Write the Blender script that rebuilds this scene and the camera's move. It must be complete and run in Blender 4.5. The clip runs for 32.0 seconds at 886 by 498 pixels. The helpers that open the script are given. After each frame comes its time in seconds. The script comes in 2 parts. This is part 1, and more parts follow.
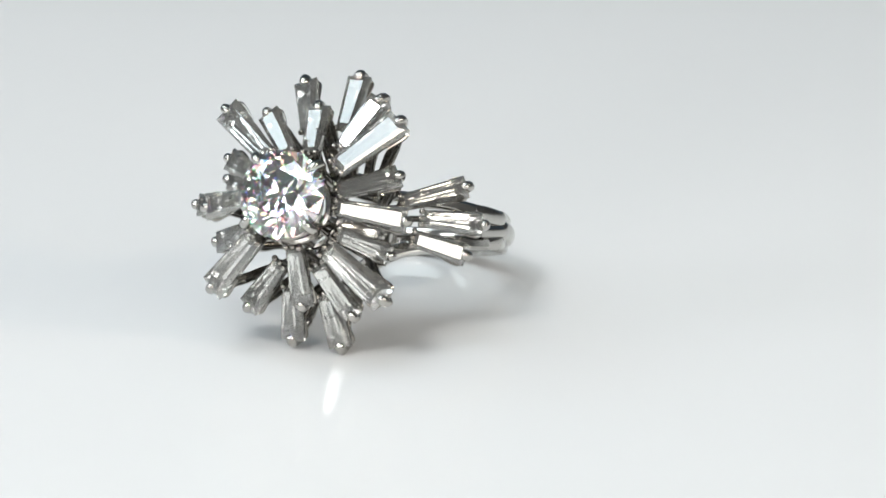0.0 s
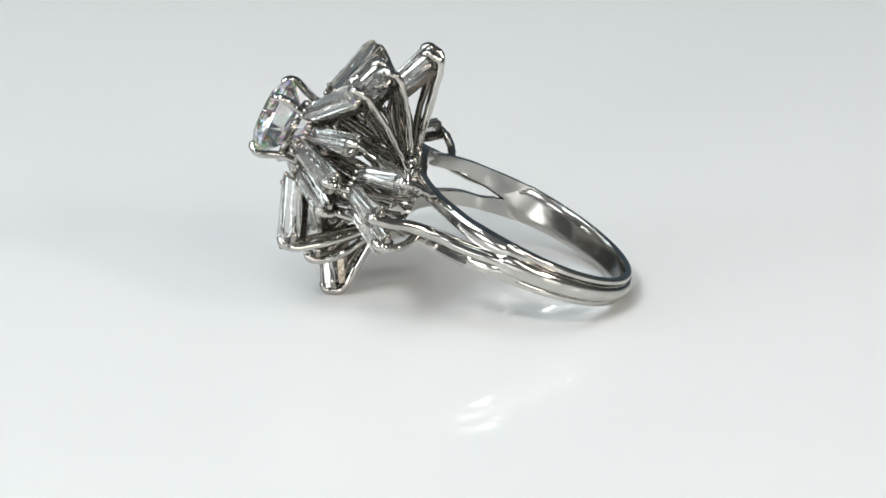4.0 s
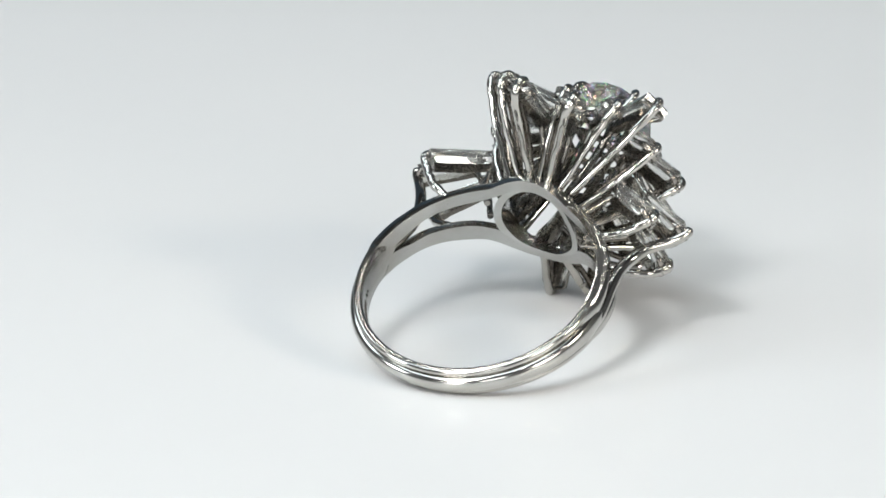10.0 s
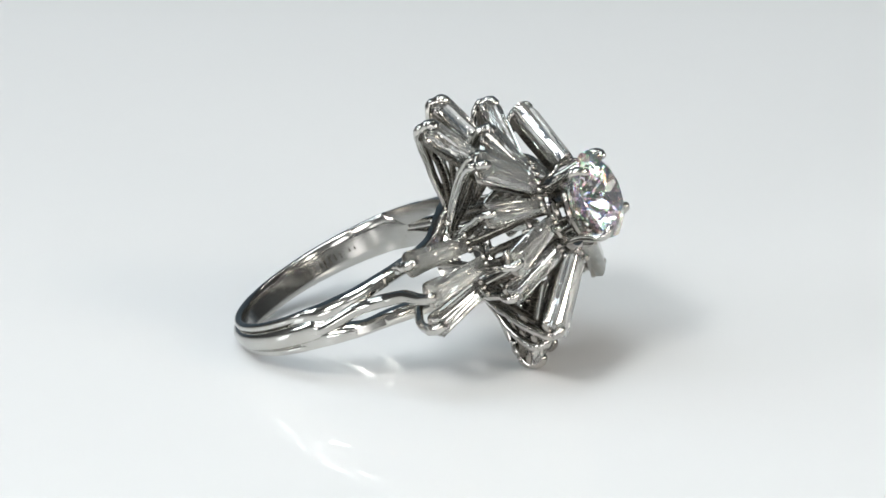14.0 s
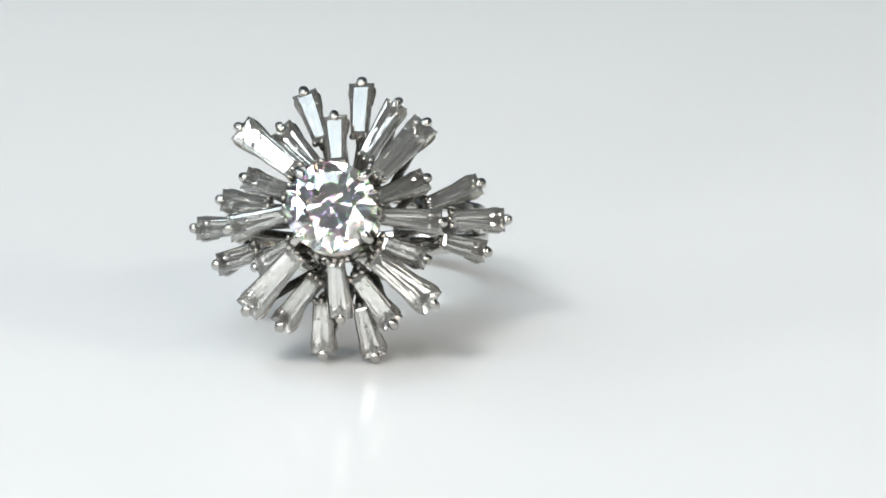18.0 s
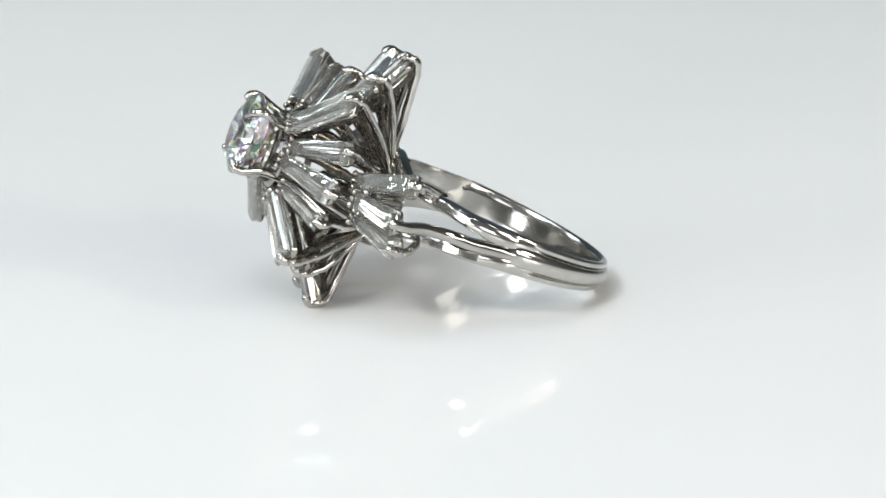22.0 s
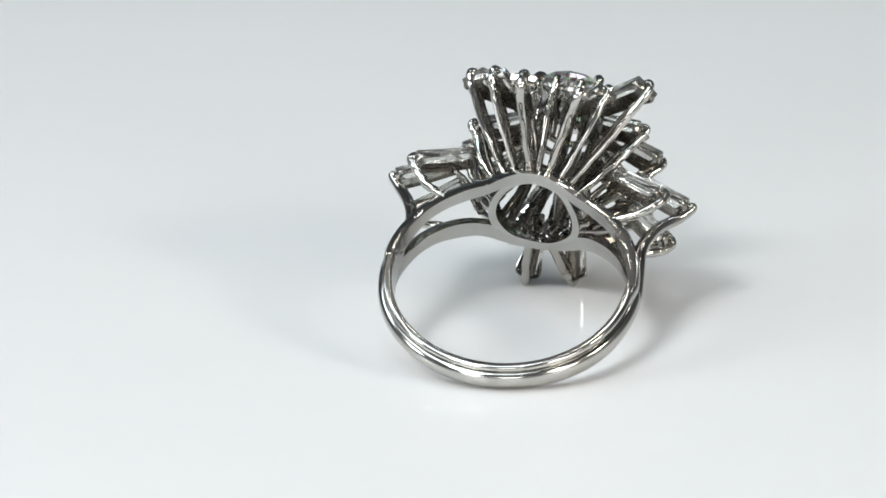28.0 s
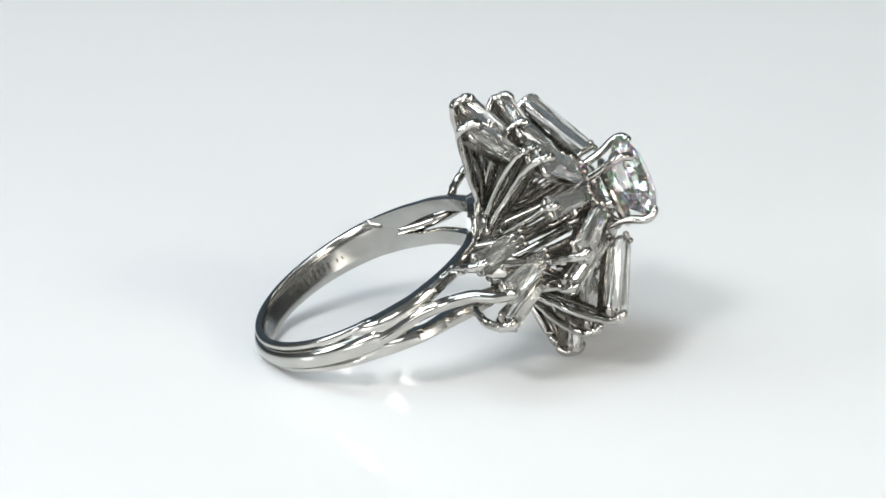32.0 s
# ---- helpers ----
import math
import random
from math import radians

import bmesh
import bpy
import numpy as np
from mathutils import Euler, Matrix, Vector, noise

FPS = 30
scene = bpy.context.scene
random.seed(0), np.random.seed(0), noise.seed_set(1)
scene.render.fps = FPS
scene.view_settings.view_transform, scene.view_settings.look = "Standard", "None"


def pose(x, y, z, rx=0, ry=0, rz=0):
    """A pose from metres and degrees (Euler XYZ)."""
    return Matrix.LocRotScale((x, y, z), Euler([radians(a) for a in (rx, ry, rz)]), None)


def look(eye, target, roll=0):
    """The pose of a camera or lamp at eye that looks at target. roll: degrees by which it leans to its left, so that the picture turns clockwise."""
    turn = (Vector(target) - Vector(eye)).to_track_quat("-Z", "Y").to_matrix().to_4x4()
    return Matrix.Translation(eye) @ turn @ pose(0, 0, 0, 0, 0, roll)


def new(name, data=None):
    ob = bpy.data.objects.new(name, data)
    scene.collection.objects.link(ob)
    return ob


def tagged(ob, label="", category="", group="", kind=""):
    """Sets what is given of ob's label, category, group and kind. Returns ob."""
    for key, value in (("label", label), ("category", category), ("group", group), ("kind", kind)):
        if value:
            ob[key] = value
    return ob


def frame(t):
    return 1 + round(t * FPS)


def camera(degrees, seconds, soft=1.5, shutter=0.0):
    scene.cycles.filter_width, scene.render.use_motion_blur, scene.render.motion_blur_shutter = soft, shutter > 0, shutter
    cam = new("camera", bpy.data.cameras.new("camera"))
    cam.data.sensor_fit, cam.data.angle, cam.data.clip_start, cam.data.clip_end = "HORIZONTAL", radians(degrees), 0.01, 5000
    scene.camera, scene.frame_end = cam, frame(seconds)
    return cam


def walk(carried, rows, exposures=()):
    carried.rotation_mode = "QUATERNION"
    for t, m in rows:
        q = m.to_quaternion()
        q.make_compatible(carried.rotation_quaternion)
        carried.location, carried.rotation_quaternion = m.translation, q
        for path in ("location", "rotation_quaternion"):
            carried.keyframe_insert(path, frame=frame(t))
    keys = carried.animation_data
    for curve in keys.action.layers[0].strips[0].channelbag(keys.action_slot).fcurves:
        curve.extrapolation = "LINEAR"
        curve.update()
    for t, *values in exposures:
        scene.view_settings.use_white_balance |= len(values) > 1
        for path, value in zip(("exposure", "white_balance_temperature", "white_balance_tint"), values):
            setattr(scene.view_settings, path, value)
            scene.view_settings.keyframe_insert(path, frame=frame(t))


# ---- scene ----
MM = 0.001
PERIOD = 18.905          # seconds for one turn of the ring, clockwise from above

cam = camera(16.5, 32.0, soft=1.6)
EYE = pose(0, -0.21274, 0.0802, 70.63, 0, 0) @ pose(0, 0, 0, 0, 0, -0.38)
# the clip's camera lets brightness and white balance drift a little
DRIFT = [(0.0, -0.10, 6430, 10), (2.0, -0.06, 6370, 10), (5.0, -0.12, 6510, 10), (7.0, -0.01, 6350, 10), (9.0, -0.08, 6370, 10), (11.0, -0.09, 6470, 10),
         (12.5, -0.04, 6380, 10), (16.0, -0.10, 6480, 10), (18.0, -0.05, 6430, 10), (20.0, -0.08, 6360, 10), (22.0, -0.06, 6450, 10), (24.0, -0.06, 6400, 10), (28.0, -0.12, 6400, 10), (30.0, -0.06, 6450, 10), (32.0, 0.03, 6400, 10)]
walk(cam, [(0.0, EYE), (32.0, EYE)], DRIFT)

# ---- light ----
world = bpy.data.worlds.new("room_light")
scene.world = world
world.use_nodes = True
bg = world.node_tree.nodes["Background"]
bg.inputs["Color"].default_value = (0.86, 0.93, 1.0, 1)
bg.inputs["Strength"].default_value = 0.12
scene.cycles.max_bounces, scene.cycles.glossy_bounces, scene.cycles.transmission_bounces = 20, 14, 16    # the stones need them


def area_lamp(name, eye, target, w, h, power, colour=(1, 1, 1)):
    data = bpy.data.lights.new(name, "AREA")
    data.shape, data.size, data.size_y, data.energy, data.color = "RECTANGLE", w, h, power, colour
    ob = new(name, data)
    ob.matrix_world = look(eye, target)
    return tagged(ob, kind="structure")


area_lamp("softbox_lamp", (-0.20, -0.31, 0.39), (-0.025, -0.02, 0), 0.13, 0.09, 1.60, (1.0, 0.995, 0.985))
area_lamp("softbox_lamp", (0.93, -0.54, 0.57), (0, 0, 0.005), 0.18, 0.14, 5.0, (1.0, 0.91, 0.77))
area_lamp("softbox_lamp", (-0.56, 0.16, 0.50), (0, 0, 0), 0.26, 0.22, 0.85, (0.80, 0.94, 1.0))
area_lamp("unseen_wall_lamp", (0.62, -1.12, 0.75), (0.1, 0, 0.02), 0.22, 0.18, 1.8, (1.0, 0.97, 0.92))
# three unseen low lamps, added to brighten the faces of the stones
area_lamp("unseen_wall_lamp", (-0.62, -1.12, 0.26), (-0.3, 0, 0.02), 0.32, 0.22, 3.3, (1.0, 0.99, 0.98))
area_lamp("unseen_wall_lamp", (-0.04, -1.12, 0.26), (0, 0, 0.02), 0.32, 0.22, 1.2, (1.0, 0.99, 0.98))
area_lamp("unseen_wall_lamp", (0.78, -1.12, 0.34), (0.3, 0, 0.02), 0.54, 0.34, 4.6, (1.0, 0.95, 0.87))
area_lamp("unseen_wall_lamp", (-1.10, -0.36, 0.46), (0, 0, 0.02), 0.26, 0.40, 4.5, (0.92, 0.98, 1.0))
# unseen overhead fill, added to lift the shadow under the ring
area_lamp("overhead_fill_lamp", (-0.45, -0.35, 1.58), (-0.45, -0.3499, 0), 1.15, 0.8, 13.4, (0.81, 0.935, 1.0))
for x in (-0.9, -0.4, 0.1, 0.6, 1.05):
    for y in (-1.08, 0.25, 0.6):
        area_lamp("ceiling_spot", (x, y, 1.55), (0, 0, 0), 0.06, 0.06, 0.44, (1.0, 0.97, 0.92))


# ---- materials ----
def material(name):
    mat = bpy.data.materials.new(name)
    mat.use_nodes = True
    nt = mat.node_tree
    return mat, nt, nt.nodes["Principled BSDF"]


def noise_node(nt, scale, detail=3.0, rough=0.5):
    co = nt.nodes.new("ShaderNodeTexCoord")
    n = nt.nodes.new("ShaderNodeTexNoise")
    n.inputs["Scale"].default_value, n.inputs["Detail"].default_value, n.inputs["Roughness"].default_value = scale, detail, rough
    nt.links.new(co.outputs["Object"], n.inputs["Vector"])
    return n


def ranged(nt, source, lo, hi, a=0.3, b=0.7):
    r = nt.nodes.new("ShaderNodeMapRange")
    r.inputs["From Min"].default_value, r.inputs["From Max"].default_value = a, b
    r.inputs["To Min"].default_value, r.inputs["To Max"].default_value = lo, hi
    nt.links.new(source, r.inputs["Value"])
    return r.outputs["Result"]


def bumped(nt, bsdf, source, strength, distance):
    b = nt.nodes.new("ShaderNodeBump")
    b.inputs["Strength"].default_value, b.inputs["Distance"].default_value = strength, distance
    nt.links.new(source, b.inputs["Height"])
    nt.links.new(b.outputs["Normal"], bsdf.inputs["Normal"])


def metal(name, colour, lo, hi, bump):
    mat, nt, p = material(name)
    p.inputs["Metallic"].default_value = 1.0
    fine, broad = noise_node(nt, 9000, 4), noise_node(nt, 700, 2)
    mix = nt.nodes.new("ShaderNodeMix")
    mix.data_type = "RGBA"
    nt.links.new(ranged(nt, broad.outputs["Fac"], 0, 1), mix.inputs["Factor"])
    mix.inputs["A"].default_value = (*colour, 1)
    mix.inputs["B"].default_value = (colour[0] * 0.9, colour[1] * 0.89, colour[2] * 0.87, 1)
    nt.links.new(mix.outputs["Result"], p.inputs["Base Color"])
    nt.links.new(ranged(nt, fine.outputs["Fac"], lo, hi), p.inputs["Roughness"])
    tool = noise_node(nt, 2600, 3, 0.6)
    add = nt.nodes.new("ShaderNodeMath")
    add.operation = "MULTIPLY_ADD"
    add.inputs[1].default_value = 0.22
    nt.links.new(tool.outputs["Fac"], add.inputs[0])
    nt.links.new(broad.outputs["Fac"], add.inputs[2])
    bumped(nt, p, add.outputs[0], bump, 0.00012)
    return mat


PLATINUM = metal("polished_platinum", (0.50, 0.487, 0.462), 0.05, 0.14, 0.15)
PLATINUM_WORN = metal("worn_platinum", (0.55, 0.54, 0.515), 0.08, 0.18, 0.13)
PLATINUM_INSIDE = metal("rubbed_platinum", (0.50, 0.49, 0.47), 0.12, 0.20, 0.08)
# half-dark copy: some shade is put into the colour of channels, supports and hoops
PLATINUM_HALF_SHADED = metal("half_shaded_platinum", (0.36, 0.34, 0.315), 0.12, 0.26, 0.3)
# shade put into the colour, for parts inside the head and engraved strokes
PLATINUM_SHADED = metal("shaded_platinum", (0.15, 0.137, 0.12), 0.16, 0.34, 0.35)


def gem(name, colour, haze, fire=0.0, ripple=0.0):
    """Clear stone; haze: share of white diffuse added to brighten it; fire: its dispersion; ripple: unevenness of its
    facets.
    """
    mat = bpy.data.materials.new(name)
    mat.use_nodes = True
    nt = mat.node_tree
    nt.nodes.clear()
    out = nt.nodes.new("ShaderNodeOutputMaterial")
    # dispersion: each colour bends a little differently
    beams = []
    for k, ior in enumerate((2.42 - fire, 2.42, 2.42 + fire) if fire else (2.42,)):
        glass = nt.nodes.new("ShaderNodeBsdfGlass")
        tint = [c * ((1.4 if i == k else 0.8) if fire else 1.0) for i, c in enumerate(colour)]
        glass.inputs["Color"].default_value, glass.inputs["Roughness"].default_value, glass.inputs["IOR"].default_value = (*tint, 1), 0.0, ior
        beams.append(glass.outputs[0])
    for share in (1 / 2, 2 / 3)[:len(beams) - 1]:
        both = nt.nodes.new("ShaderNodeMixShader")
        both.inputs[0].default_value = share
        for k in (2, 1):
            nt.links.new(beams.pop(), both.inputs[k])
        beams.append(both.outputs[0])
    if ripple:
        wavy = noise_node(nt, 1300, 2, 0.5)
        for node in [q for q in nt.nodes if q.bl_idname == "ShaderNodeBsdfGlass"]:
            bumped(nt, node, wavy.outputs["Fac"], ripple, 0.0001)
    # white diffuse mixed in to brighten the stone
    brightener = nt.nodes.new("ShaderNodeBsdfDiffuse")
    brightener.inputs["Color"].default_value = (0.9, 0.9, 0.89, 1)
    speck = noise_node(nt, 1500, 3, 0.5)
    mix = nt.nodes.new("ShaderNodeMixShader")
    nt.links.new(ranged(nt, speck.outputs["Fac"], 0.6 * haze, 1.4 * haze, 0.35, 0.75), mix.inputs[0])
    nt.links.new(beams[0], mix.inputs[1])
    nt.links.new(brightener.outputs[0], mix.inputs[2])
    nt.links.new(mix.outputs[0], out.inputs[0])
    return mat


DIAMOND = gem("brilliant_diamond", (0.99, 0.99, 0.985), 0.01, 0.05)
BAGUETTE = gem("baguette_diamond", (1.0, 0.998, 0.985), 0.05, 0.0, 0.085)


def white_gloss():
    mat, nt, p = material("white_gloss_acrylic")
    broad, fine = noise_node(nt, 9, 3), noise_node(nt, 900, 3)
    mix = nt.nodes.new("ShaderNodeMix")
    mix.data_type = "RGBA"
    nt.links.new(ranged(nt, broad.outputs["Fac"], 0, 1), mix.inputs["Factor"])
    mix.inputs["A"].default_value, mix.inputs["B"].default_value = (0.674, 0.674, 0.668, 1), (0.659, 0.660, 0.655, 1)
    nt.links.new(mix.outputs["Result"], p.inputs["Base Color"])
    nt.links.new(ranged(nt, fine.outputs["Fac"], 0.028, 0.05), p.inputs["Roughness"])
    p.inputs["IOR"].default_value = 1.38
    p.inputs["Specular IOR Level"].default_value = 0.34
    return mat


def plaster(name, colour):
    mat, nt, p = material(name)
    n = noise_node(nt, 40, 4)
    mix = nt.nodes.new("ShaderNodeMix")
    mix.data_type = "RGBA"
    nt.links.new(ranged(nt, n.outputs["Fac"], 0, 1), mix.inputs["Factor"])
    mix.inputs["A"].default_value = (*colour, 1)
    mix.inputs["B"].default_value = (*[c * 0.93 for c in colour], 1)
    nt.links.new(mix.outputs["Result"], p.inputs["Base Color"])
    p.inputs["Roughness"].default_value = 0.85
    bumped(nt, p, n.outputs["Fac"], 0.15, 0.002)
    return mat


TOP = white_gloss()
WALL = plaster("grey_wall_paint", (0.19, 0.192, 0.195))
WALL_GREY = plaster("slate_wall_paint", (0.14, 0.142, 0.144))
# blue put into the unseen north wall cools the tabletop's far reflection
WALL_TINT = plaster("blue_reflection_tint", (0.10, 0.14, 0.18))
CEIL = plaster("grey_ceiling_paint", (0.16, 0.162, 0.165))
# unseen surround past the white top, added so the metal reflects dark
DARK_SURROUND = plaster("dark_reflection_surface", (0.055, 0.054, 0.053))


# ---- mesh helpers ----
def part(name, bm, mat, parent=None, label="", smooth=True):
    bmesh.ops.recalc_face_normals(bm, faces=bm.faces[:])
    me = bpy.data.meshes.new(name)
    bm.to_mesh(me)
    bm.free()
    me.materials.append(mat)
    if smooth:
        me.polygons.foreach_set("use_smooth", [True] * len(me.polygons))
        me.set_sharp_from_angle(angle=radians(38))
    ob = new(name, me)
    if parent is not None:
        ob.parent = parent
        if parent is ring:
            ob.location = LIFT
    if label:
        ob["label"] = label
    return ob


def rubbed_inside(ob):
    """The face towards the finger is duller than the outside."""
    ob.data.materials.append(PLATINUM_INSIDE)
    for f in ob.data.polygons:
        c = f.center
        if f.normal.x * c.x + f.normal.y * c.y < -0.7 * math.hypot(c.x, c.y):
            f.material_index = 1
    return ob


def box(name, x0, y0, z0, x1, y1, z1, mat, label="", kind="structure"):
    bm = bmesh.new()
    bmesh.ops.create_cube(bm, size=1.0)
    for v in bm.verts:
        v.co = Vector((x0 + (v.co.x + 0.5) * (x1 - x0), y0 + (v.co.y + 0.5) * (y1 - y0), z0 + (v.co.z + 0.5) * (z1 - z0)))
    return tagged(part(name, bm, mat, None, label, False), kind=kind)


def V(*a):
    return Vector(a)


def spline(points, steps=8, closed=False):
    """A smooth line through the points (Catmull-Rom)."""
    pts, out, n = [Vector(p) for p in points], [], len(points)
    for i in range(n if closed else n - 1):
        if closed:
            a, b, c, d = (pts[(i + k) % n] for k in (-1, 0, 1, 2))
        else:
            b, c = pts[i], pts[i + 1]
            a = pts[i - 1] if i else b + (b - c)
            d = pts[i + 2] if i + 2 < n else c + (c - b)
        for k in range(steps):
            t = k / steps
            out.append(0.5 * (2 * b + (c - a) * t + (2 * a - 5 * b + 4 * c - d) * t * t + (3 * b - a - 3 * c + d) * t ** 3))
    if not closed:
        out.append(pts[-1])
    return out


def sweep(bm, line, sections, up, closed=False):
    """Sweep a section (list of (across, out)) along a line; sections(i, n) gives it, up(p) its outward way."""
    rings, n = [], len(line)
    for i, p in enumerate(line):
        a = line[(i - 1) % n] if closed or i else line[0]
        b = line[(i + 1) % n] if closed or i < n - 1 else line[-1]
        along = (b - a).normalized()
        out = up(p)
        out = (out - along * out.dot(along)).normalized()
        side = along.cross(out)
        rings.append([bm.verts.new((p + side * s + out * o) * MM) for s, o in sections(i, n)])
    m = len(rings[0])
    for i in range(n if closed else n - 1):
        r, q = rings[i], rings[(i + 1) % n]
        for k in range(m):
            bm.faces.new((r[k], r[(k + 1) % m], q[(k + 1) % m], q[k]))
    if not closed:
        bm.faces.new(rings[0][::-1])
        bm.faces.new(rings[-1])


def circle_section(r, n=10, flat=1.0):
    return [(r * math.cos(2 * math.pi * k / n), flat * r * math.sin(2 * math.pi * k / n)) for k in range(n)]


HANDMADE = random.Random(7)


def wire(bm, points, r0, r1=None, steps=6, flat=1.0, seg=10, wobble=0.0, radii=None):
    """A round wire through the points, r0 at its start and r1 at its end (or radii, one a point), with a rounded end; wobble: its unevenness."""
    r1 = r0 if r1 is None else r1
    line = spline(points, steps)
    for p in line[2:-8]:
        p += V(*[HANDMADE.uniform(-wobble, wobble) for _ in range(3)])
    swell = [HANDMADE.uniform(1 - wobble, 1 + wobble) for _ in line]
    way = (line[-1] - line[-2]).normalized()
    tail = [line[-1] + way * r1 * k for k in (0.5, 0.85, 1.0)]
    shrink = [0.87, 0.5, 0.08]
    n = len(line)
    ref = V(0.31, 0.22, 0.92)

    def section(i, _):
        if i < n and radii:
            return circle_section(float(np.interp(i / steps, range(len(radii)), radii)), seg, flat)
        if i < n:
            return circle_section((r0 + (r1 - r0) * i / max(1, n - 1)) * swell[i], seg, flat)
        return circle_section(r1 * shrink[i - n], seg, flat)

    sweep(bm, line + tail, section, lambda p: ref)


def bead(bm, p, r, squash=1.0, way=None, seg=12):
    m = Matrix.Translation(Vector(p) * MM)
    if way is not None:
        m = m @ Vector(way).to_track_quat("Z", "Y").to_matrix().to_4x4()
    m = m @ Matrix.Diagonal((r * MM, r * MM, r * squash * MM, 1))
    bmesh.ops.create_uvsphere(bm, u_segments=seg, v_segments=8, radius=1.0, matrix=m)


def hull(name, points, mat, parent, label=""):
    bm = bmesh.new()
    vs = [bm.verts.new(Vector(p) * MM) for p in points]
    res = bmesh.ops.convex_hull(bm, input=vs)
    loose = [v for v in bm.verts if not v.link_faces]
    bmesh.ops.delete(bm, geom=loose, context="VERTS")
    bmesh.ops.dissolve_limit(bm, angle_limit=0.01, verts=bm.verts[:], edges=bm.edges[:])
    return part(name, bm, mat, parent, label, smooth=False)


# ---- the room round the table ----
# walls and ceiling are unseen; their tones set what the ring reflects
box("tabletop", -0.36, -0.42, -0.02, 0.36, 0.34, -0.0001, TOP, "glossy white acrylic tabletop")
box("floor", -1.2, -1.2, -0.03, 1.2, 1.2, -0.02, DARK_SURROUND, "unseen dark surface, added for dark reflections in the metal")
box("wall_north", -1.2, 1.2, -0.03, 1.2, 1.25, 1.6, WALL_TINT, "plain unseen wall, tinted blue for the tabletop's reflection")
box("wall_south", -1.2, -1.25, -0.03, 1.2, -1.2, 1.6, WALL, "plain mid grey painted wall")
box("wall_east", 1.2, -1.25, -0.03, 1.25, 1.25, 1.6, WALL_GREY, "plain grey painted wall")
box("wall_west", -1.25, -1.25, -0.03, -1.2, 1.25, 1.6, WALL_GREY, "plain grey painted wall")
box("ceiling", -1.25, -1.25, 1.6, 1.25, 1.25, 1.65, CEIL, "plain grey ceiling")

# ---- the ring, in its own frame: millimetres, x along the shoulders, -y out of the head, z along the finger ----
TURN = Matrix(((0.93495, -0.35256, 0.03949), (0.33526, 0.84165, -0.42336), (0.11602, 0.40906, 0.90510))).transposed()
CENTRE = V(-4.093, 6.559, 5.000)      # the band's centre at 0 s, mm; the turning axis is the origin
LIFT = TURN.transposed() @ V(0, 0, 5.0 * MM)      # from the ring's base on the table to the band's centre
ring = new("cocktail_ring")
tagged(ring, "polished platinum cocktail ring with round diamond and tapered baguette spray", "ring")

HEAD_X, HEAD_Z = -0.5, -0.75


def polar(r, degrees, z=0.0):
    """A point of the band at an angle from its bottom."""
    a = radians(degrees)
    r += 0.44 * max(0.0, math.cos(a)) ** 1.5 - 0.08
    return V(r * math.sin(a), r * math.cos(a), z + 0.042 * r * math.sin(a) - 0.1)      # the band sits a little askew under the head


def radial(p):
    return V(p.x, p.y, 0).normalized()


# shank: three rounded ridges outside, flat inside, wider towards the shoulders
def shank_section(half):
    out = [(-half * 0.86, 0.0), (-half * 0.96, 0.12), (-half, 0.28), (-half * 0.985, 0.42)]
    for c, wide, low, top in ((-0.76, 0.23, 0.5, 0.88), (0.0, 0.53, 0.72, 1.46), (0.76, 0.23, 0.5, 0.88)):
        for k in range(9):
            a = math.pi * (k + 0.3) / 8.6
            out.append(((c - wide * math.cos(a)) * half, low + (top - low) * math.sin(a) ** 0.8))
    out += [(half * 0.985, 0.42), (half, 0.28), (half * 0.96, 0.12), (half * 0.86, 0.0), (half * 0.45, -0.03), (-half * 0.45, -0.03)]
    return out


def shank():
    bm = bmesh.new()
    line = [polar(8.5, a) for a in np.linspace(-101, 101, 131)]

    def section(i, n):
        a = abs(2 * i / (n - 1) - 1)
        close = max(0.0, (a - 0.89) / 0.11)
        worn = (0.72 + 0.04 * a ** 1.5) * (1 - 0.3 * close)
        return [(p * (1 - 0.9 * close), q * worn) for p, q in shank_section(1.12 + 0.52 * a ** 2)]

    sweep(bm, line, section, radial)
    return rubbed_inside(part("shank", bm, PLATINUM_WORN, ring, "triple-ridged tapering band"))


band = shank()


# worn hand engraving inside the band, past reading: small strokes
for k, (deg, tall) in enumerate(((40, 0.9), (43, 0.8), (46, 0.75), (49.5, 0.6), (52, 0.85), (55, 0.7), (58, 0.55), (61, 0.5), (66, 0.2), (69, 0.2))):
    bm = bmesh.new()
    lean = 0.02 * (-1) ** k
    wire(bm, [polar(8.47, deg - lean * 4, -0.1 - tall / 2), polar(8.46, deg, -0.1), polar(8.47, deg + lean * 4, -0.1 + tall / 2)], 0.06, 0.05, 3, 1.0, 6)
    part("engraved_stroke", bm, PLATINUM_SHADED, band)


# rails: the shoulders split at a slit and run up to the gallery, one on each side of the finger hole
def uneven(n, amount, seed, step=5):
    """Factors round one that wander slowly, as on filed and soldered metal."""
    dice = random.Random(seed)
    knots = [1 + dice.uniform(-amount, amount) for _ in range(n // step + 2)]
    return [float(np.interp(i / step, range(len(knots)), knots)) for i in range(n)]


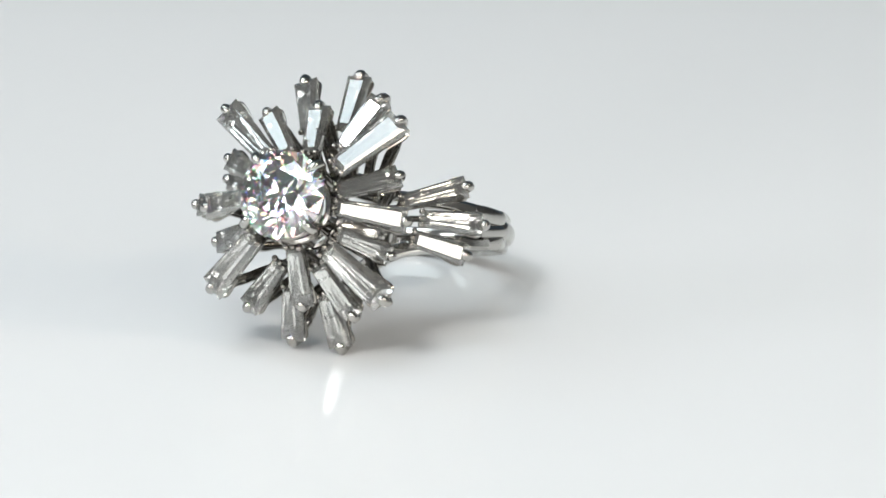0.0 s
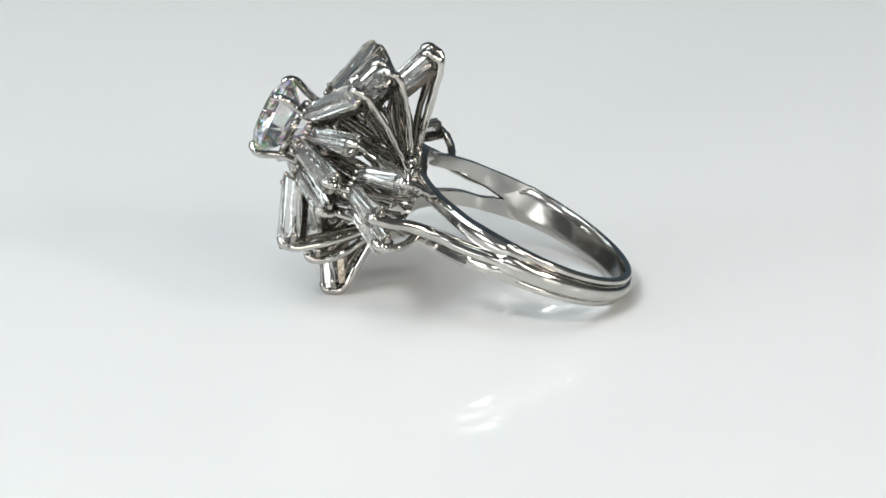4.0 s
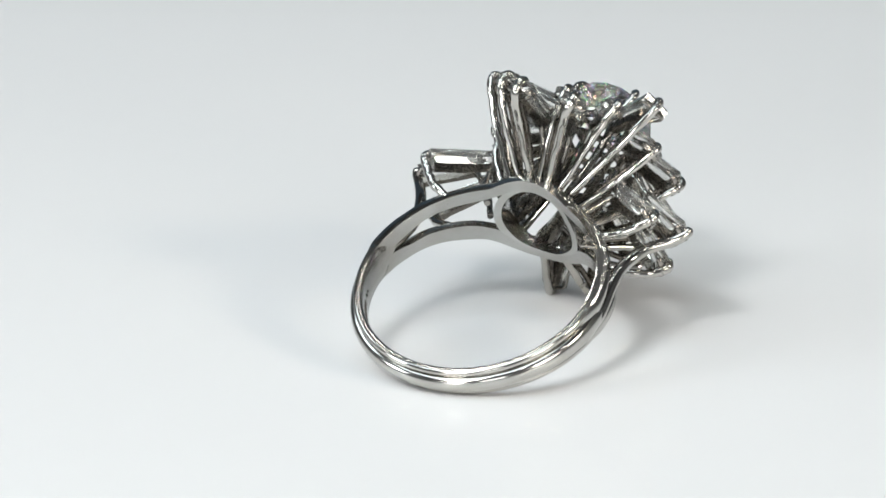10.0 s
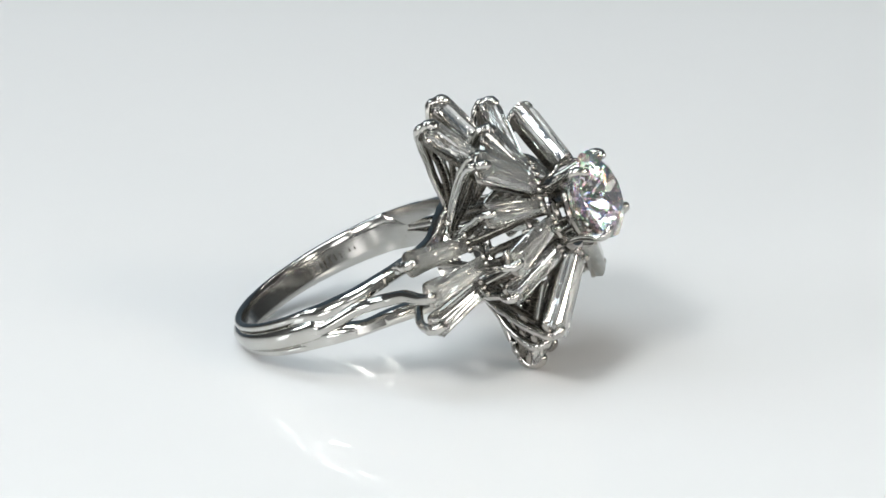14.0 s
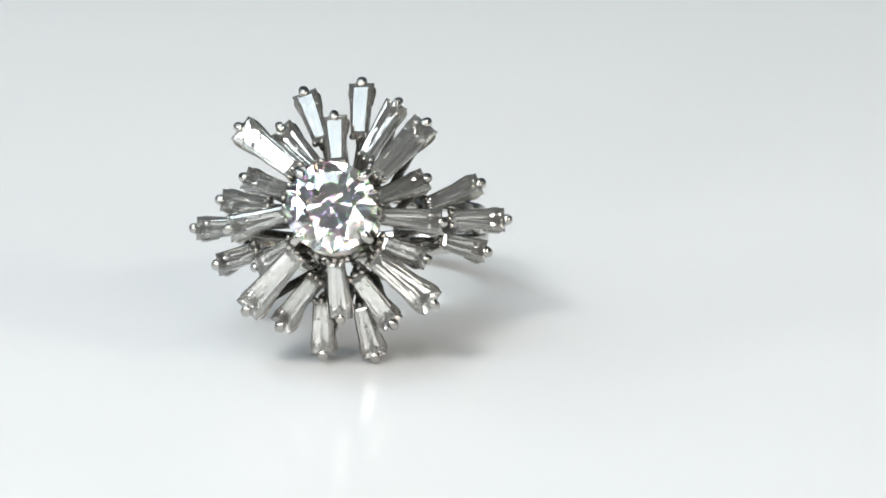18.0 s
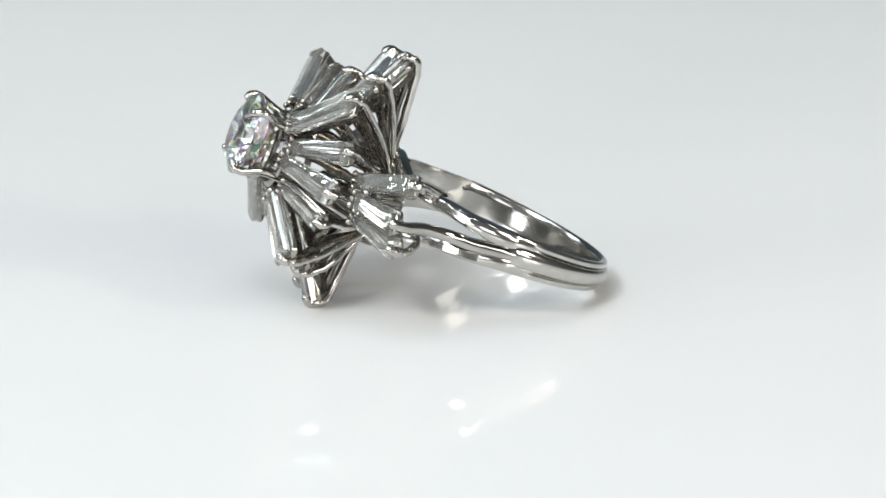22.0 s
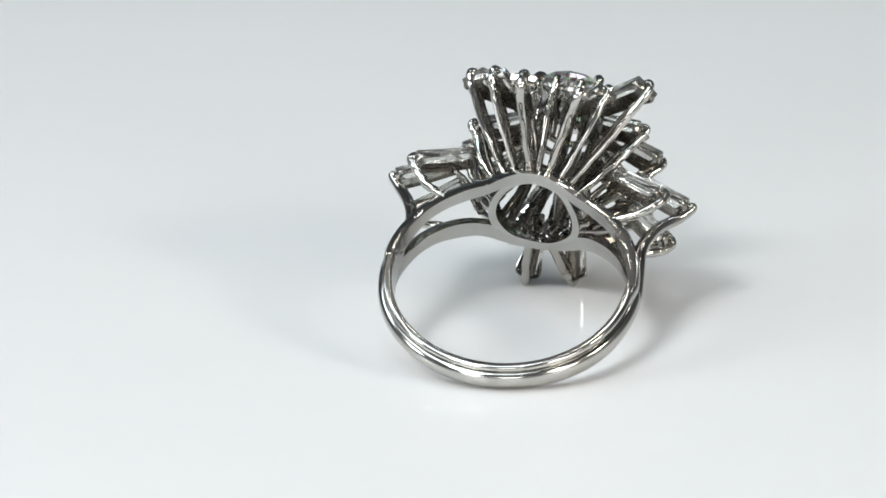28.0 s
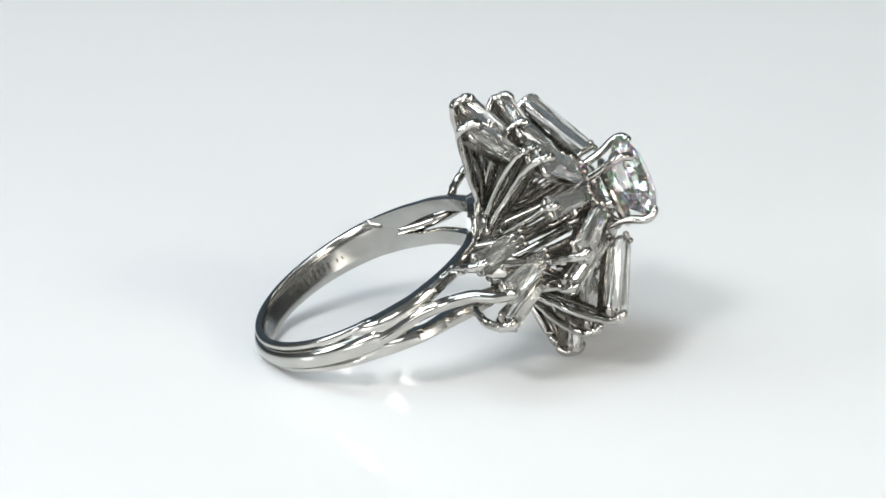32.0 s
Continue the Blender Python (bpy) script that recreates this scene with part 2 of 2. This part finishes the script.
def rail(rows):
    """rows: angle, height of the middle and half width, from one shoulder to the top; the other side mirrors it."""
    rows = rows + [(360 - a, z, h) for a, z, h in rows[-2::-1]]
    bm = bmesh.new()
    fine = spline(rows, 8)
    line = [polar(8.5, p.x, p.y) for p in fine]
    halves = [p.z * k for p, k in zip(fine, uneven(len(fine), 0.06, 11))]

    def section(i, n):
        half, f = halves[i], min(1.0, min(i, n - 1 - i) / 34)
        g = min(1.0, max(0.0, (min(i, n - 1 - i) - 28) / 12))
        deep = 0.12 + 0.80 * f
        return [(-half, 0.08 - 0.10 * g), (-half * 1.01, 0.10 + 0.25 * f), (-half * 0.86, deep * 0.8), (-half * 0.45, deep), (half * 0.45, deep),
                (half * 0.86, deep * 0.8), (half * 1.01, 0.10 + 0.25 * f), (half, 0.08 - 0.10 * g), (0, 0.08 - 0.12 * g)]

    sweep(bm, line, section, radial)
    return rubbed_inside(part("gallery_rail", bm, PLATINUM_WORN, ring, "curved shoulder rail"))


rail([(60, 0.98, 0.04), (70, 0.94, 0.20), (76, 0.88, 0.42), (82, 0.80, 0.58), (90, 0.78, 0.70), (101, 0.80, 0.70), (112, 0.90, 0.63), (126, 1.12, 0.53), (144, 1.22, 0.51),
      (156, 1.38, 0.46), (163, 1.75, 0.44), (170, 2.18, 0.47), (176, 2.40, 0.52), (180, 2.45, 0.53)])
rail([(60, -0.98, 0.04), (70, -0.94, 0.20), (76, -0.88, 0.42), (82, -0.80, 0.58), (90, -0.82, 0.70), (101, -1.07, 0.60), (110, -1.34, 0.52), (122, -1.5, 0.58), (136, -1.9, 0.62), (148, -2.35, 0.62),
      (156, -2.85, 0.56), (163, -3.60, 0.46), (170, -4.15, 0.40), (176, -4.35, 0.38), (180, -4.38, 0.38)])


def gallery_collar():
    """The oval tube under the head, cut to the finger hole."""
    bm, rings, n = bmesh.new(), [], 56
    rough = uneven(n, 0.035, 5, 4)
    for k in range(n):
        a = 2 * math.pi * k / n
        c, q = math.cos(a), math.sin(a)
        prof = []
        for grow, y in ((0.0, None), (0.02, -9.2), (0.20, -9.45), (0.42, -9.2), (0.54, None)):
            x, z = (2.88 * rough[k] + grow) * c, -1.2 + (2.95 * rough[k] + grow) * q
            prof.append(bm.verts.new(V(x, -math.sqrt(8.40 ** 2 - x * x) if y is None else y, z) * MM))
        rings.append(prof)
    for k in range(n):
        r, q = rings[k], rings[(k + 1) % n]
        for m in range(5):
            bm.faces.new((r[m], r[(m + 1) % 5], q[(m + 1) % 5], q[m]))
    return part("gallery_collar", bm, PLATINUM_WORN, ring, "oval collar under the head")


gallery_collar()


# the middle strand of each shoulder waves outwards to the end of the wing
def wave(sx, tip):
    bm = bmesh.new()
    pts = [polar(8.88, sx * 54), polar(8.98, sx * 66), polar(9.05, sx * 79, -0.05), polar(9.07, sx * 93, -0.12), V(sx * 8.74, -3.1, -0.2), V(sx * 8.60, -4.6, -0.25),
           V(sx * 8.82, -6.0, -0.3), V(sx * 9.45, -7.4, -0.32), V(tip[0] - sx * 0.85, tip[1] + 1.2, tip[2] - 0.1), V(tip[0] - sx * 0.1, tip[1] + 0.25, tip[2] - 0.05), V(*tip)]
    wire(bm, pts, 0.36, 0.36, 8, radii=(0.36, 0.46, 0.52, 0.54, 0.52, 0.50, 0.48, 0.45, 0.42, 0.38, 0.36))
    part("shoulder_strand", bm, PLATINUM, ring, "waved shoulder strand ending in a claw")


# ---- stones ----
def baguette(inner, tip, w0, w1, facing, bar=0.31):
    """A tapered step-cut stone from its inner to its outer end."""
    w0, w1 = w0 * 1.1, w1 * 0.94
    a, b = Vector(inner), Vector(tip)
    u = (b - a).normalized()
    n = (facing - u * facing.dot(u)).normalized()
    v = n.cross(u)
    b = b - u * 0.14 - n * 0.12
    a = a - n * 0.08
    pts = []
    for end, w, s in ((a, w0, 1), (b, w1, -1)):
        h = w * 0.5
        deep = 0.3 * w + 0.7 * (w0 + w1) / 2
        for sv in (-1, 1):
            pts += [end + v * sv * h + n * 0.06, end + u * s * 0.05 * w + v * sv * h * 0.96 - n * 0.40]                                                # girdle
            pts += [end + u * s * 0.13 * w + v * sv * h * 0.82 + n * (0.06 + 0.11 * w)]                                    # crown step
            pts += [end + u * s * 0.30 * w + v * sv * h * 0.56 + n * (0.06 + 0.19 * w)]                                    # table
            pts += [end + u * s * 0.22 * w + v * sv * h * 0.56 - n * (0.40 + 0.23 * deep)]                        # pavilion steps
            pts += [end + u * s * 0.42 * w + v * sv * h * 0.25 - n * (0.40 + 0.39 * deep)]
        pts += [end + u * s * 0.62 * w - n * (0.40 + 0.50 * deep)]                                                # keel
    hull("baguette_diamond", pts, BAGUETTE, ring)
    # the open channel that hugs the stone under its girdle
    low, bm = -n * (0.22 + 0.16 * w1), bmesh.new()
    h0, h1 = w0 * 0.5 - 0.02, w1 * 0.5 - 0.02
    mid = h0 + (h1 - h0) * 0.66
    loop = [a.lerp(b, 0.66) + v * mid, b - u * 0.35 + v * h1, b - u * 0.02 + v * h1 * 0.6, b + u * 0.06,
            b - u * 0.02 - v * h1 * 0.6, b - u * 0.35 - v * h1, a.lerp(b, 0.66) - v * mid]
    sweep(bm, spline([p + low for p in loop], 5), lambda i, m: circle_section(0.15 * min(1.0, 0.3 + 0.12 * min(i, m - 1 - i)), 8, 1.5), lambda p: n)
    part("stone_channel", bm, PLATINUM_HALF_SHADED, ring)
    # a dark bar added under the stone's keel, for the shade seen from behind
    bm = bmesh.new()
    d0, d1 = 0.58 + 0.50 * (0.3 * w0 + 0.35 * (w0 + w1)), 0.58 + 0.50 * (0.3 * w1 + 0.35 * (w0 + w1))
    line = spline([a + u * 0.05 - n * d0, a.lerp(b, 0.5) - n * (d0 + d1) / 2, b - u * 0.25 - n * (d1 - 0.1)], 4)
    sweep(bm, line, lambda i, m: [(q * bar * (w0 + 0.6 * (w1 - w0 * 0.6) * i / m), o) for q, o in ((-1, 0.34), (-0.6, -0.14), (0.6, -0.14), (1, 0.34), (0, -0.02))], lambda p: n)
    part("keel_shade_bar", bm, PLATINUM_SHADED, ring)
    return u, v, n


def claw_wire(base, tip, u, v, n, bulge, r=0.285, legs=2):
    """A prong from the gallery that closes over the outer end of a stone; a thinner leg runs inside it."""
    base, tip = Vector(base), Vector(tip)
    knee = tip + u * 0.10 - n * 1.25
    mid = base.lerp(knee, 0.55) + bulge
    bm = bmesh.new()
    wire(bm, [base, mid, knee, tip + u * 0.12 - n * 0.48, tip - u * 0.02 - n * 0.05, tip - u * 0.34 + n * 0.09], r * 0.92, r * 1.22, wobble=0.042)
    bead(bm, base, 0.42, 0.8, n)
    bead(bm, tip + n * 0.05 - u * 0.16, 0.37, 0.85, n)
    prong = part("prong", bm, PLATINUM, ring)
    # the leg's dark colour holds the shade inside the head
    if legs > 1:
        bm = bmesh.new()
        wire(bm, [tip + u * 0.05 - n * 0.55, tip - u * 0.35 - n * 1.1, base.lerp(tip, 0.45) - u * 0.2, base - u * 0.1], 0.22, 0.26, wobble=0.05)
        part("prong_brace", bm, PLATINUM_SHADED, prong)


def seat_wire(base, inner, u, v, n, w, r=0.25):
    """The short support under the inner end of a stone, with two small beads over its corners."""
    base, inner = Vector(base), Vector(inner)
    foot = inner - n * (0.3 + 0.5 * w)
    bm = bmesh.new()
    wire(bm, [base, base.lerp(foot, 0.6) + n * 0.15, foot + u * 0.25, inner - u * 0.12 + n * 0.05], r, r * 0.9, wobble=0.02)
    for s in (-1, 1):
        bead(bm, inner + v * s * w * 0.45 + n * 0.12 - u * 0.05, 0.24)
    part("seat_prong", bm, PLATINUM_HALF_SHADED, ring)


def basket_point(inner):
    """The nearest place on the middle basket, a little below the inner end of a stone."""
    d = V(inner[0] - HEAD_X, 0, inner[2] - HEAD_Z).normalized()
    y = min(-11.2, inner[1] + 2.6)
    return V(HEAD_X, y, HEAD_Z) + d * (2.35 + 0.16 * (y + 18.3))


OUT = V(0, -1, 0)
# inner end, claw at the outer end, widths there
UPPER = [
    ((-3.2, -17.2, 2.6), (-7.4, -15.95, 6.05), 1.35, 2.25),
    ((-1.8, -16.6, 2.95), (-4.6, -14.85, 6.15), 1.12, 1.84),
    ((-0.4, -16.0, 3.2), (-0.7, -14.6, 6.95), 1.12, 1.96),
    ((1.5, -14.9, 3.7), (3.8, -13.9, 7.8), 1.12, 1.84),
    ((2.55, -17.9, 2.05), (6.0, -15.15, 6.15), 1.35, 2.25),
    ((2.5, -17.1, 0.55), (5.85, -13.6, 2.35), 1.12, 1.84),
    ((2.6, -17.45, -0.72), (6.95, -14.0, -0.95), 1.12, 1.96),
    ((2.65, -16.6, -2.5), (5.8, -13.55, -3.55), 1.12, 1.72),
    ((2.15, -17.1, -3.6), (6.3, -15.2, -6.9), 1.35, 2.25),
    ((0.76, -15.1, -4.66), (3.25, -13.0, -8.1), 1.12, 1.84),
    ((-0.56, -16.6, -3.7), (-0.5, -13.85, -7.76), 1.12, 1.90),
    ((-2.15, -14.9, -4.75), (-5.0, -13.45, -8.1), 1.12, 1.90),
    ((-3.15, -17.9, -3.3), (-7.1, -15.55, -7.12), 1.35, 2.25),
    ((-3.5, -16.8, -2.5), (-6.7, -13.3, -3.8), 1.12, 1.72),
    ((-3.85, -17.4, -0.4), (-8.35, -15.4, -1.2), 1.1, 2.13),
    ((-3.8, -17.0, 1.15), (-7.3, -14.7, 2.6), 1.12, 1.84),
]
LOWER = [
    ((-1.7, -13.6, 5.1), (-3.2, -11.8, 9.1), 1.12, 1.96),
    ((0.98, -13.5, 5.4), (1.0, -11.6, 9.7), 1.12, 1.96),
    ((0.82, -13.2, -6.6), (1.65, -10.85, -10.3), 1.12, 1.96),
    ((-1.9, -13.2, -6.2), (-2.1, -11.2, -10.1), 1.12, 1.96),
]
WING = [
    ((5.7, -12.4, 0.5), (9.4, -9.15, 2.42), 1.12, 1.78),
    ((7.3, -12.4, -0.5), (11.2, -9.95, -0.4), 1.1, 1.84),
    ((6.5, -11.7, -1.9), (9.75, -8.65, -2.6), 1.12, 1.78),
    ((-5.8, -11.6, 0.85), (-9.8, -8.85, 1.7), 1.12, 1.78),
    ((-7.1, -12.8, -0.65), (-11.45, -10.1, -0.5), 1.1, 1.84),
    ((-6.7, -11.7, -2.3), (-10.15, -8.8, -3.1), 1.12, 1.78),
]


def gallery_point(tip, r=1.0):
    """Where a wire towards a tip starts on the gallery oval."""
    a = math.atan2(tip[2] - HEAD_Z, (tip[0] - HEAD_X) * 1.0)
    return V(3.3 * r * math.cos(a), -9.25, -1.2 + 3.3 * r * math.sin(a))


for inner, tip, w0, w1 in UPPER + LOWER:
    u, v, n = baguette(inner, tip, w0, w1, OUT)
    away = V(tip[0] - HEAD_X, 0, tip[2] - HEAD_Z).normalized()
    claw_wire(gallery_point(tip), tip, u, v, n, away * (0.15 + 0.075 * max(0.0, tip[1] + 18.0)), 0.33 if tip[1] > -12 else 0.285)
    seat_wire(basket_point(inner), inner, u, v, n, w0)

for inner, tip, w0, w1 in WING:
    sx = 1 if tip[0] > 0 else -1
    facing = V(sx * 0.35, -1, 0)
    u, v, n = baguette(inner, tip, w0, w1, facing, 0.2)
    if abs(tip[2] + 0.5) < 0.3:
        wave(sx, (tip[0], tip[1], tip[2]))
        bm = bmesh.new()
        bead(bm, V(*tip) + n * 0.04, 0.40, 0.9, n)
        part("prong", bm, PLATINUM, ring)
    else:
        up = 1 if tip[2] > 0 else -1
        base = V(sx * 6.35, -6.45, 1.2 + 0.25 * sx if up > 0 else -1.9 + 0.3 * sx)
        claw_wire(base, tip, u, v, n, V(sx * 0.2, 0.2, 0), 0.33, 1)
    seat_wire(V(sx * 4.2, -8.3, tip[2] * 0.6), inner, u, v, n, w0)

# ---- the round stone and its basket ----
STONE = V(-0.4, -20.0, -0.35)
RAD = 3.2


def brilliant():
    pts = []
    for k in range(8):
        a = 2 * math.pi * k / 8
        b = a + math.pi / 8
        pts.append((0.53 * RAD, a, 0.31 * RAD))
        pts.append((0.80 * RAD, b, 0.195 * RAD))
        pts.append((0.26 * RAD, b, -0.672 * RAD))
    for k in range(16):
        a = 2 * math.pi * k / 16
        pts += [(RAD, a, 0.03 * RAD), (RAD, a, -0.03 * RAD)]
    pts.append((0.0, 0.0, -0.87 * RAD))
    hull("round_diamond", [STONE + V(r * math.cos(a), -h, r * math.sin(a)) for r, a, h in pts], DIAMOND, ring, "round brilliant-cut diamond")


brilliant()
for deg in (42, 132, 222, 318):
    a = radians(deg)
    d = V(math.cos(a), 0, math.sin(a))
    bm = bmesh.new()
    wire(bm, [V(0, -9.3, -1.2) + d * 3.1, V(HEAD_X, -14.0, HEAD_Z) + d * 2.7, STONE + d * 2.75 + V(0, 2.2, 0), STONE + d * 3.45 + V(0, 0.35, 0), STONE + d * 3.3 + V(0, -0.3, 0), STONE + d * 3.0 + V(0, -0.5, 0)], 0.32, 0.32)
    bead(bm, STONE + d * 3.12 + V(0, -0.42, 0), 0.36, 0.9)
    part("center_prong", bm, PLATINUM, ring)
# struts, darkened in colour for the shade inside the head
for k in range(8):
    a = radians(20 + 45 * k)
    d = V(math.cos(a), 0, math.sin(a))
    bm = bmesh.new()
    wire(bm, [V(0, -9.35, -1.2) + d * 3.0, V(HEAD_X, -12.0, -1.0) + d * 2.55, V(HEAD_X, -15.4, HEAD_Z) + d * 2.75, V(HEAD_X, -17.0, HEAD_Z) + d * 2.5], 0.30, 0.26, wobble=0.03)
    part("basket_strut", bm, PLATINUM_SHADED, ring)
for y, r in ((-18.3, 2.35), (-17.0, 2.5), (-15.4, 2.8)):
    bm = bmesh.new()
    line = [V(HEAD_X + r * math.cos(a), y, HEAD_Z + r * math.sin(a)) for a in np.linspace(0, 2 * math.pi, 41)[:-1]]
    sweep(bm, line, lambda i, n: circle_section(0.28, 8), lambda p: OUT, closed=True)
    part("basket_hoop", bm, PLATINUM_HALF_SHADED, ring)


# ---- motion of the ring: it turns with the table's turn, clockwise from above ----
def motions():
    rows = []
    for k in range(65):
        t = k * 0.5
        spin = Matrix.Rotation(-2 * math.pi * t / PERIOD, 4, "Z")
        rows.append((t, spin @ Matrix.Translation(V(CENTRE.x, CENTRE.y, 0) * MM) @ TURN.to_4x4()))
    walk(ring, rows)


motions()
